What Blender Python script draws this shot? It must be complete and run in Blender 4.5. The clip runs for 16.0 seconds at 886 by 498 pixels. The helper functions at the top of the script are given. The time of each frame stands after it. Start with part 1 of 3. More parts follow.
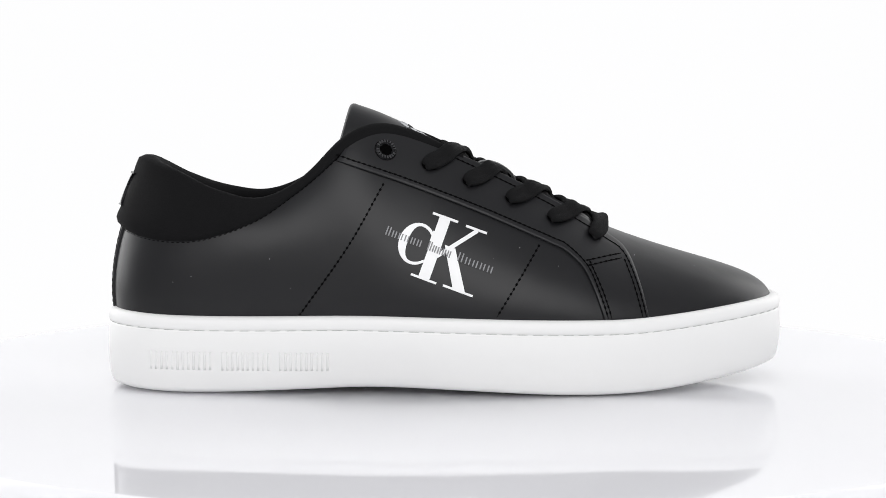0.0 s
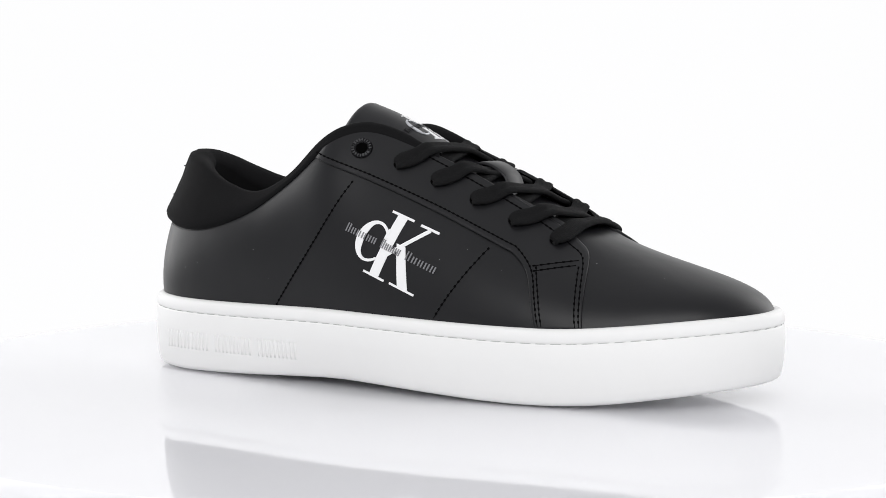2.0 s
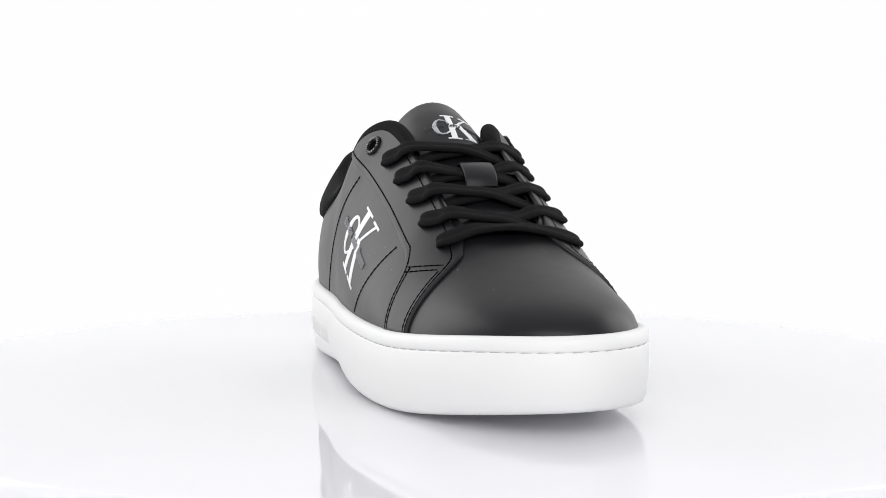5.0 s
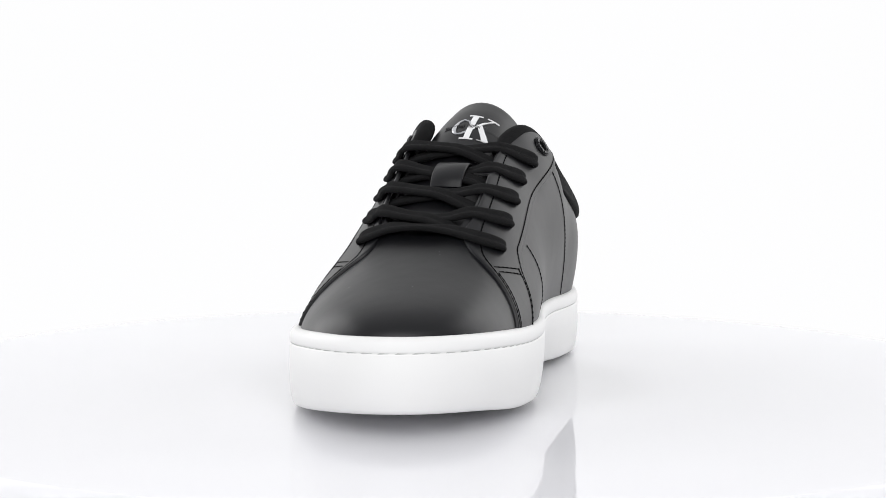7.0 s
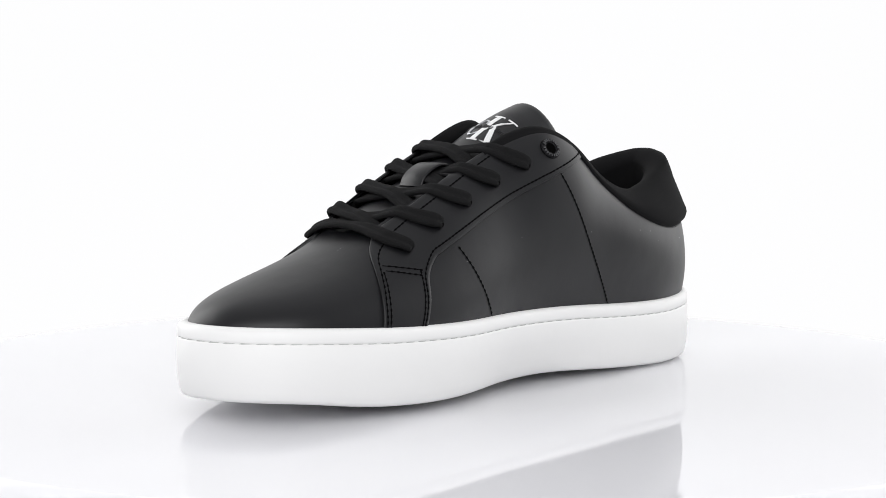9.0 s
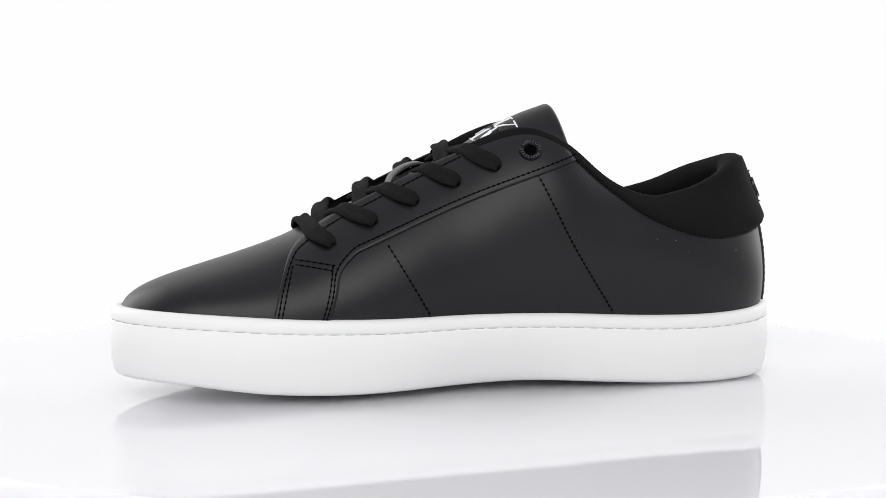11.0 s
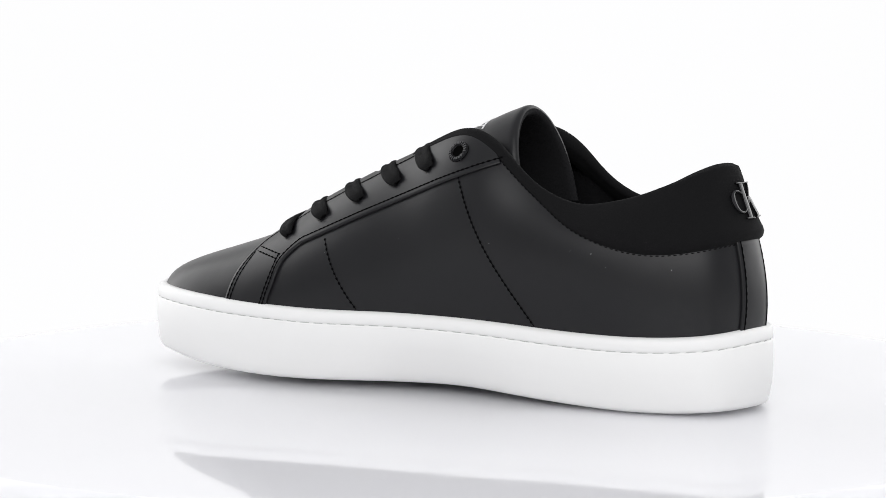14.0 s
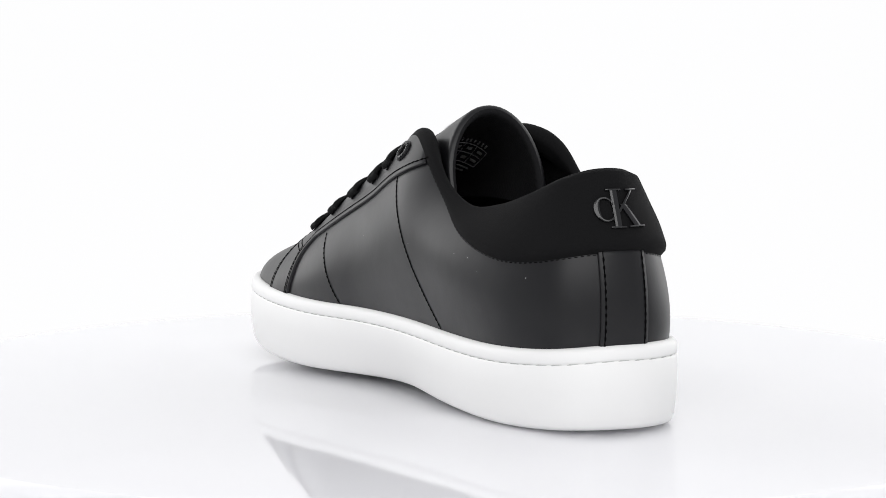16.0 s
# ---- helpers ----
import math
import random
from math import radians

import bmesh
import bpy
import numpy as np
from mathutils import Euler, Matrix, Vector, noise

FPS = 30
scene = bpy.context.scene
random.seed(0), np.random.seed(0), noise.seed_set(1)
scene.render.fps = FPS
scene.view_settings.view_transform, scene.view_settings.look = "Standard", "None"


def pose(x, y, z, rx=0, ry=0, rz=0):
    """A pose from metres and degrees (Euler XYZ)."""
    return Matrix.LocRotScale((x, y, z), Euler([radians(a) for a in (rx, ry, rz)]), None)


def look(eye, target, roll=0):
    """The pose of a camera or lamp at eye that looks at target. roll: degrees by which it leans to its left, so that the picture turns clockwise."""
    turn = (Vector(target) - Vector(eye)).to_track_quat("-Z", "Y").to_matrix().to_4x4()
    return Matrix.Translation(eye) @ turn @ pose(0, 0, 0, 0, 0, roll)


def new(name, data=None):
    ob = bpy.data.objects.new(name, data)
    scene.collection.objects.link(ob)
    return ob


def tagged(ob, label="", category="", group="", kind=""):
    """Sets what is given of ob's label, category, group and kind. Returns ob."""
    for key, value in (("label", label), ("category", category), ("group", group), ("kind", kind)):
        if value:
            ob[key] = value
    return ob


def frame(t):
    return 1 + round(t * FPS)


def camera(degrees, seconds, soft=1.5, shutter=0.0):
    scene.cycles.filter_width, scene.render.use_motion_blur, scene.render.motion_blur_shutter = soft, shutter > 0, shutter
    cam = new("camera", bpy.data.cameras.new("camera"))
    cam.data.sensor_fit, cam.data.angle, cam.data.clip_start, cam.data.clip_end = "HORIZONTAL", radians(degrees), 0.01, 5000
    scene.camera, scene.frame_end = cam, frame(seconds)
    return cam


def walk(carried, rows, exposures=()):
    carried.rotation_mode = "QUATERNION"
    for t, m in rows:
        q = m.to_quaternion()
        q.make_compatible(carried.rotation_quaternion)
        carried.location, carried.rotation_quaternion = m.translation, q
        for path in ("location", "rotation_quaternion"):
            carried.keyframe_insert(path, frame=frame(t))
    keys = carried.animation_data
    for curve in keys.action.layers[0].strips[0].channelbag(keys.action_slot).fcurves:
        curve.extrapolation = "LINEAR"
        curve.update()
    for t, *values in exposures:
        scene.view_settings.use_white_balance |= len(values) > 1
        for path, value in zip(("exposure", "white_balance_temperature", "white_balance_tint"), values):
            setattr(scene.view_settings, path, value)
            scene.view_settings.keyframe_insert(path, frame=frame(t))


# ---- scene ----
from mathutils.bvhtree import BVHTree

# camera: a fixed tripod, a little over the height of the shoe
cam = camera(25.76, 16.0, soft=0.75)
STAND = pose(-0.0033, -0.870, 0.1375, 90 - 5.12, -0.19, 0)
walk(cam, [(0, STAND), (16, STAND)], exposures=((0, 0.0), (16, 0.0)))

# studio light: grey room, two side softboxes, one overhead
world = bpy.data.worlds.new("studio")
scene.world = world
world.use_nodes = True
world.node_tree.nodes["Background"].inputs[0].default_value = (0.95, 0.96, 1.0, 1)
world.node_tree.nodes["Background"].inputs[1].default_value = 0.5


def softbox(name, eye, target, w, h, power):
    lamp = bpy.data.lights.new(name, "AREA")
    lamp.shape, lamp.size, lamp.size_y, lamp.energy = "RECTANGLE", w, h, power
    lamp.color = (1.0, 0.995, 0.995)
    ob = new(name, lamp)
    ob.matrix_world = look(eye, target)
    return ob


softbox("softbox_west", (-0.95, 0.45, 0.45), (0, 0, 0.05), 0.9, 0.9, 5.4)
softbox("softbox_east", (0.95, 0.45, 0.45), (0, 0, 0.05), 0.9, 0.9, 4.2)
softbox("softbox_top", (0, 0.1, 1.2), (0, 0, 0), 1.1, 0.9, 0.7)
softbox("softbox_front", (0, -1.25, 0.75), (0, 0, 0.04), 1.5, 0.8, 11.6)


# ---------- materials ----------
def material(name, base, rough=0.5, metal=0.0, spec=0.5, emit=None):
    m = bpy.data.materials.new(name)
    m.use_nodes = True
    b = m.node_tree.nodes["Principled BSDF"]
    b.inputs["Base Color"].default_value = (*base, 1)
    b.inputs["Roughness"].default_value = rough
    b.inputs["Metallic"].default_value = metal
    b.inputs["Specular IOR Level"].default_value = spec
    if emit:
        b.inputs["Emission Color"].default_value = (*emit[:3], 1)
        b.inputs["Emission Strength"].default_value = emit[3]
    return m


def grain(m, scale, strength, dist=0.0002, rough=None, colour=None, kind="noise", coarse=None, waves=None):
    """Bump at one or two scales, and drift of roughness and colour, in object space."""
    nt = m.node_tree
    b = nt.nodes["Principled BSDF"]
    tc = nt.nodes.new("ShaderNodeTexCoord")
    if kind == "voronoi":
        tex = nt.nodes.new("ShaderNodeTexVoronoi")
        out = tex.outputs["Distance"]
    else:
        tex = nt.nodes.new("ShaderNodeTexNoise")
        tex.inputs["Detail"].default_value = 5
        out = tex.outputs["Fac"]
    tex.inputs["Scale"].default_value = scale
    nt.links.new(tc.outputs["Object"], tex.inputs["Vector"])
    bump = nt.nodes.new("ShaderNodeBump")
    bump.inputs["Strength"].default_value = strength
    bump.inputs["Distance"].default_value = dist
    nt.links.new(out, bump.inputs["Height"])
    nt.links.new(bump.outputs[0], b.inputs["Normal"])
    if waves:
        slow = nt.nodes.new("ShaderNodeTexNoise")
        slow.inputs["Scale"].default_value, slow.inputs["Detail"].default_value = waves[0], 2
        nt.links.new(tc.outputs["Object"], slow.inputs["Vector"])
        dent = nt.nodes.new("ShaderNodeBump")
        dent.inputs["Strength"].default_value, dent.inputs["Distance"].default_value = 1.0, waves[1]
        nt.links.new(slow.outputs["Fac"], dent.inputs["Height"])
        nt.links.new(dent.outputs[0], bump.inputs["Normal"])
    if rough or colour:
        big = nt.nodes.new("ShaderNodeTexNoise")
        big.inputs["Scale"].default_value = coarse or scale / 20
        big.inputs["Detail"].default_value = 4
        nt.links.new(tc.outputs["Object"], big.inputs["Vector"])
        if rough:
            mr = nt.nodes.new("ShaderNodeMapRange")
            mr.inputs["To Min"].default_value, mr.inputs["To Max"].default_value = rough
            nt.links.new(big.outputs["Fac"], mr.inputs["Value"])
            nt.links.new(mr.outputs[0], b.inputs["Roughness"])
        if colour:
            mix = nt.nodes.new("ShaderNodeMix")
            mix.data_type = "RGBA"
            mix.inputs[6].default_value, mix.inputs[7].default_value = (*colour[0], 1), (*colour[1], 1)
            nt.links.new(big.outputs["Fac"], mix.inputs[0])
            nt.links.new(mix.outputs[2], b.inputs["Base Color"])
    return m


LEATHER = grain(material("black_leather", (0.0050, 0.0050, 0.006), 0.40, spec=0.36), 900, 0.10, 0.0002,
                rough=(0.35, 0.43), colour=((0.0040, 0.0040, 0.0050), (0.0062, 0.0062, 0.0074)), coarse=30, waves=(45, 0.0003))
EDGE = grain(material("cut_leather_edge", (0.012, 0.012, 0.013), 0.6), 1500, 0.2)
KNIT = grain(material("black_knit", (0.0055, 0.0055, 0.006), 0.88, spec=0.12), 1800, 0.5, 0.0003,
             rough=(0.78, 0.95), colour=((0.0042, 0.0042, 0.0046), (0.007, 0.007, 0.0075)), coarse=60)
MESH = grain(material("black_lining_mesh", (0.009, 0.009, 0.010), 0.9, spec=0.2), 1100, 0.5, 0.0004, kind="voronoi")
LACE = grain(material("black_woven_lace", (0.0060, 0.0060, 0.0064), 0.85, spec=0.16), 2600, 0.9, 0.0007, rough=(0.75, 0.95), colour=((0.005, 0.005, 0.0054), (0.0105, 0.0105, 0.011)), coarse=700)
THREAD = material("black_thread", (0.0018, 0.0018, 0.002), 0.9, spec=0.03)
RUBBER = grain(material("white_rubber", (0.86, 0.86, 0.855), 0.45, spec=0.4), 500, 0.06, 0.0002,
               rough=(0.40, 0.55), colour=((0.835, 0.834, 0.822), (0.865, 0.864, 0.852)), coarse=25, waves=(40, 0.0003))
WHITE_THREAD = material("grey_white_thread", (0.50, 0.50, 0.49), 0.8)
PRINT = grain(material("white_print", (0.85, 0.85, 0.85), 0.35), 800, 0.05)
GREY_PRINT = material("grey_print", (0.21, 0.21, 0.22), 0.35)
SILVER = material("silver_print", (0.55, 0.56, 0.58), 0.3, metal=0.7)
GUNMETAL = grain(material("gunmetal", (0.012, 0.012, 0.013), 0.25, metal=0.9), 1500, 0.9, 0.0005)
MARK_METAL = material("worn_gunmetal", (0.085, 0.085, 0.087), 0.3, metal=0.9)
GLOSS = material("glossy_black_rubber", (0.008, 0.008, 0.009), 0.14)
LINT = material("pale_dust", (0.35, 0.35, 0.36), 0.9)
DIM_PRINT = material("dim_grey_print", (0.03, 0.03, 0.032), 0.4)
LABEL_GREY = material("label_print", (0.20, 0.20, 0.20), 0.6)
HOLE = material("dark_hole", (0.0015, 0.0015, 0.0015), 0.95, spec=0.02)
ACRYLIC = grain(material("white_acrylic", (0.772, 0.770, 0.795), 0.04, spec=0.45), 60, 0.01, 0.0002,
                rough=(0.03, 0.06), colour=((0.764, 0.763, 0.788), (0.780, 0.777, 0.802)), coarse=6)
opal = ACRYLIC.node_tree.nodes["Principled BSDF"].inputs
opal["Subsurface Weight"].default_value, opal["Subsurface Scale"].default_value = 0.9, 0.03
opal["Subsurface Radius"].default_value = (1.0, 1.0, 1.0)
# emission stands in for the light falling on the white sweep; nothing lies behind it
GLOW = material("self_lit_white", (0.04, 0.04, 0.04), 0.9, spec=0.1, emit=(0.98, 0.98, 0.985, 0.97))


# ---------- mesh helpers ----------
def link(name, verts, faces, mat, parent=None, label="", smooth=True):
    me = bpy.data.meshes.new(name)
    me.from_pydata([tuple(map(float, v)) for v in verts], [], faces)
    bm = bmesh.new()
    bm.from_mesh(me)
    bmesh.ops.recalc_face_normals(bm, faces=bm.faces)
    bm.to_mesh(me)
    bm.free()
    me.polygons.foreach_set("use_smooth", [smooth] * len(me.polygons))
    me.materials.append(mat)
    ob = new(name, me)
    if parent:
        ob.parent = parent
    if label:
        tagged(ob, label)
    return ob


def spline(points, n, closed=False):
    """Catmull-Rom through the points, n samples."""
    p = np.array(points, float)
    k = len(p)
    s = np.linspace(0, k if closed else k - 1, n, endpoint=not closed)
    i = np.minimum(s.astype(int), k - 1 if closed else k - 2)
    f = (s - i)[:, None]
    if closed:
        a, b, c, d = (p[(i + j) % k] for j in (-1, 0, 1, 2))
    else:
        q = np.vstack([2 * p[0] - p[1], p, 2 * p[-1] - p[-2]])
        a, b, c, d = (q[i + j] for j in range(4))
    return 0.5 * (2 * b + (c - a) * f + (2 * a - 5 * b + 4 * c - d) * f ** 2 + (3 * b - a - 3 * c + d) * f ** 3)


def grid_faces(n, m, wrap=False):
    return [(i * m + j, i * m + j + 1, ((i + 1) % n) * m + j + 1, ((i + 1) % n) * m + j)
            for i in range(n if wrap else n - 1) for j in range(m - 1)]


def even(points, step):
    """Points at even steps along a polyline."""
    p = np.array(points, float)
    d = np.r_[0, np.cumsum(np.linalg.norm(np.diff(p, axis=0), axis=1))]
    n = max(2, int(d[-1] / step) + 1)
    s = np.linspace(0, d[-1], n)
    return np.column_stack([np.interp(s, d, p[:, k]) for k in range(p.shape[1])])


def smoothstep(x):
    x = np.clip(x, 0, 1)
    return x * x * (3 - 2 * x)


# ---------- the table and the white cove ----------
def build_studio():
    # floor, curve and wall in one sheet, all made to glow evenly
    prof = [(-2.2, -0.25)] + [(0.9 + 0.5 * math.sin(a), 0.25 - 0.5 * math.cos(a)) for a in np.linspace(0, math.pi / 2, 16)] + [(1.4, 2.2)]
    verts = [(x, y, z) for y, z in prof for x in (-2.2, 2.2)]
    tagged(link("backdrop", verts, grid_faces(len(prof), 2), GLOW), "seamless white studio backdrop sweep with its brightness added as emission", "backdrop", kind="structure")
    ring = [(0.0, 0.0), (0.15, 0.0), (0.2653, 0.0), (0.2663, 0.0), (0.2669, -0.0001), (0.2690, -0.0008), (0.2700, -0.0030), (0.2700, -0.0120), (0.2685, -0.0150), (0.0, -0.0150)]
    n = 160
    verts = [(r * math.cos(2 * math.pi * k / n), r * math.sin(2 * math.pi * k / n), z) for k in range(n) for r, z in ring]
    table = new("turntable")
    tagged(table, "round glossy white acrylic display turntable", "turntable")
    link("disc", verts, grid_faces(n, len(ring), True), ACRYLIC, table)
    foot = [(0.0, -0.015), (0.09, -0.015), (0.09, -0.235), (0.12, -0.25), (0.0, -0.25)]
    verts = [(r * math.cos(2 * math.pi * k / 64), r * math.sin(2 * math.pi * k / 64), z - 0.0001) for k in range(64) for r, z in foot]
    link("pedestal", verts, grid_faces(64, len(foot), True), RUBBER, table)
    return table


# ---------- the shoe: control curves, heel to toe by the outer side, back by the inner ----------
OUTLINE = [(-.1513, -.004), (-.151, -.0165), (-.1432, -.0308), (-.1264, -.0408), (-.1026, -.0448), (-.0785, -.0464), (-.0565, -.0475), (-.0366, -.0486),
           (-.0124, -.0505), (.0139, -.0511), (.04, -.0501), (.0677, -.0471), (.0908, -.041), (.1114, -.032), (.1297, -.0203), (.1433, -.0065),
           (.1509, .010), (.149, .0282), (.1357, .0448), (.1135, .0548), (.0865, .0584), (.0579, .0572), (.0297, .0522), (.0037, .0452),
           (-.0223, .0410), (-.0423, .0392), (-.0602, .0380), (-.0821, .0365), (-.106, .0342), (-.1276, .0274), (-.1415, .0188), (-.1483, .0081)]
TOPLINE = [(-.1345, -.0050, .0985), (-.1328, -.0105, .0980), (-.1283, -.0170, .0960), (-.1188, -.0238, .0922), (-.1025, -.0300, .0850), (-.082, -.0335, .0826),
           (-.0628, -.0332, .0925), (-.0455, -.0305, .1088), (-.027, -.0217, .1142), (.0, -.018, .1045), (.024, -.0155, .0938), (.044, -.0135, .0845),
           (.057, -.011, .078), (.0635, -.0065, .0735), (.0662, -.001, .0718), (.0673, .0035, .0712)]
TOPLINE += [(.0675, .0075, .0711), (.0673, .0115, .0712), (.0662, .016, .0718), (.0635, .0215, .0735), (.057, .025, .078), (.041, .0255, .086),
            (.020, .024, .0955), (-.003, .0225, .1058), (-.027, .0268, .1132), (-.046, .031, .1060), (-.064, .0312, .0913), (-.084, .0287, .0828),
            (-.104, .0225, .0842), (-.119, .0165, .0895), (-.128, .0105, .0947), (-.1328, .0025, .0978)]
NU, NV = 320, 30
SOLE_TOP = ([-.155, -.14, -.12, -.08, -.04, 0, .04, .08, .10, .125, .14, .155], [.0355, .0345, .0338, .034, .0348, .034, .033, .0328, .0345, .037, .0385, .0395])
SOLE_LOW = ([-.155, -.14, -.12, -.08, -.03, .02, .05, .08, .10, .118, .14, .155], [.0025, .0010, .0003, .0015, .004, .002, .0004, .0006, .002, .005, .0075, .009])


def curve(table, x):
    """Smooth interpolation in a table."""
    xs, ys = np.array(table[0]), np.array(table[1])
    fine = np.linspace(xs[0], xs[-1], 120)
    y = np.interp(fine, xs, ys)
    for _ in range(3):
        y = np.convolve(np.pad(y, 4, mode="edge"), np.ones(9) / 9, "valid")
    return np.interp(x, fine, y)


INNER_RISE = ([-.155, -.12, -.08, -.04, 0, .04, .07, .10, .13, .155], [-.001, -.0025, -.0022, -.0005, .001, .0015, .003, .003, .0015, 0])


INNER_LOW = ([-.155, -.12, -.08, -.04, 0, .04, .08, .12, .155], [0, 0, .0000, .0002, .0006, .0020, .0032, .0034, .001])


def sole_top(x, y):
    return curve(SOLE_TOP, x) + curve(INNER_RISE, x) * smoothstep((y + 0.005) / 0.03)


def outward(loop):
    t = np.roll(loop, -1, axis=0) - np.roll(loop, 1, axis=0)
    n = np.column_stack([t[:, 1], -t[:, 0]])
    n /= np.linalg.norm(n, axis=1)[:, None]
    return n if (n * (loop - loop.mean(0))).sum() > 0 else -n


def eased(loop, k):
    """Evens out small kinks of a closed curve without shrinking it."""
    mean = lambda g: sum(np.roll(g, j, axis=0) for j in range(-k, k + 1)) / (2 * k + 1)
    once = mean(loop)
    return 2 * once - mean(once)


OUT = eased(spline(OUTLINE, NU, True), 5)
NORMAL = outward(OUT)
TOP = eased(spline(TOPLINE, NU, True), 4)


def shell_rows():
    """The outer skin of the upper: a cubic arc from the sole up to the topline at each station."""
    base2 = OUT - NORMAL * 0.0038
    b = np.column_stack([base2, sole_top(base2[:, 0], base2[:, 1]) - 0.004])
    out = base2 - TOP[:, :2]
    reach = np.linalg.norm(out, axis=1)
    out = out / reach[:, None]
    dz = TOP[:, 2] - b[:, 2]
    toe = smoothstep((b[:, 0] - 0.055) / 0.075)          # 0 on the quarters, 1 at the toe
    c1 = b.copy()
    c1[:, :2] += NORMAL * (0.0012 * (1 - toe))[:, None]
    c1[:, 2] += 0.34 * dz * (1 - toe) + 0.0165 * toe
    c2 = TOP.copy()
    throat = smoothstep((b[:, 0] + 0.06) / 0.03)
    c1[:, :2] += NORMAL * (0.0022 * throat * (1 - toe))[:, None]
    heel = smoothstep((-0.095 - b[:, 0]) / 0.03)
    o2 = (0.015 * (1 - heel) + 0.009 * heel - 0.0022 * throat) * (1 - toe) + 0.56 * reach * toe
    c2[:, :2] += out * o2[:, None]
    c2[:, 2] -= 0.23 * dz * (1 - toe) + 0.50 * dz * toe
    c1[:, :2] += NORMAL * (0.0032 * heel)[:, None]
    c2[:, :2] += NORMAL * (0.0008 * heel)[:, None]
    lean = smoothstep(-b[:, 1] / 0.02) * smoothstep((b[:, 0] + 0.02) / 0.04) * (1 - smoothstep((b[:, 0] - 0.10) / 0.03))
    c2[:, :2] -= out * (0.0045 * lean)[:, None]
    shoulder = np.exp(-((b[:, 0] - 0.084) / 0.024) ** 2)
    c2[:, :2] -= out * (0.0048 * shoulder)[:, None]
    c1[:, :2] -= NORMAL * (0.0036 * shoulder)[:, None]
    corner = np.exp(-((b[:, 0] + 0.128) / 0.02) ** 2) * smoothstep(b[:, 1] / 0.015)
    c1[:, :2] += NORMAL * (0.0030 * corner)[:, None]
    c2[:, :2] += NORMAL * (0.0016 * corner)[:, None]
    inner = smoothstep(b[:, 1] / 0.02) * (1 - toe) * (1 - heel)
    c2[:, :2] += NORMAL * (0.0045 * inner)[:, None]
    c2[:, :2] += NORMAL * (0.003 * inner * np.exp(-((b[:, 0] + 0.015) / 0.056) ** 2))[:, None]
    bow = np.exp(-((b[:, 0] + 0.015) / 0.056) ** 2)
    c1[:, :2] += NORMAL * ((0.0010 + 0.006 * bow) * inner)[:, None]
    smooth = lambda g, k=9: sum(np.roll(g, j, axis=0) for j in range(-k, k + 1)) / (2 * k + 1)
    c1, c2 = smooth(c1 - b) + b, smooth(c2 - TOP) + TOP
    s = np.linspace(0, 1, NV)[None, :, None]
    return (1 - s) ** 3 * b[:, None] + 3 * s * (1 - s) ** 2 * c1[:, None] + 3 * s ** 2 * (1 - s) * c2[:, None] + s ** 3 * TOP[:, None]


SHELL = shell_rows()


def shell_normals(g):
    du = np.roll(g, -1, axis=0) - np.roll(g, 1, axis=0)
    dv = np.gradient(g, axis=1)
    n = np.cross(du, dv)
    n /= np.maximum(np.linalg.norm(n, axis=2), 1e-9)[:, :, None]
    mid = g.mean((0, 1))
    return n if (n * (g - mid)).sum() > 0 else -n


SHELL_N = shell_normals(SHELL)
TREE = BVHTree.FromPolygons([tuple(map(float, v)) for v in SHELL.reshape(-1, 3)], grid_faces(NU, NV, True))


def on_shell(x, z, side):
    """The place on the skin seen from the side (-1 outer, 1 inner) at x, z, and its normal."""
    for drop in [0.0] + [k * 0.0004 * d for k in range(1, 30) for d in ((1, -1) if z > 0.05 else (-1, 1))]:
        hit = TREE.ray_cast(Vector((x, 0.12 * side, z - drop)), Vector((0, -side, 0)), 0.14)
        if hit[0] is not None:
            break
    if hit[0] is None:
        hit = TREE.find_nearest(Vector((x, 0.02 * side + 0.003, z)))
    p, n = hit[0], hit[1]
    near = SHELL_N.reshape(-1, 3)[np.argmin(((SHELL.reshape(-1, 3) - np.array(p)) ** 2).sum(1))]
    return np.array(p), near


def sheet(name, p, n, lift, mat, parent, label="", edge=0.6, sink=0.0004, crisp=False):
    """A raised panel over a grid of places p with normals n; its rim is rounded and drops into the skin."""
    if crisp:
        for axis in (0, 1):
            for at, near, far in ((1, 0, 1), (-1, -1, -2)):
                extra = [g.take(near, axis) * 0.8 + g.take(far, axis) * 0.2 for g in (p, n)]
                at = at if at > 0 else p.shape[axis] - 1
                p, n = np.insert(p, at, extra[0], axis), np.insert(n, at, extra[1], axis)
    a, b = p.shape[:2]
    h = np.full((a, b), lift)
    h[[0, -1], :] *= edge
    h[:, [0, -1]] *= edge
    verts = [*(p + n * h[:, :, None]).reshape(-1, 3)]
    faces = grid_faces(a, b)
    rim = [(i, 0) for i in range(a)] + [(a - 1, j) for j in range(1, b)] + [(i, b - 1) for i in range(a - 2, -1, -1)] + [(0, j) for j in range(b - 2, 0, -1)]
    start = len(verts)
    verts += [p[i, j] - n[i, j] * sink for i, j in rim]
    for k, (i, j) in enumerate(rim):
        i2, j2 = rim[(k + 1) % len(rim)]
        faces.append((i * b + j, i2 * b + j2, start + (k + 1) % len(rim), start + k))
    return link(name, verts, faces, mat, parent, label)


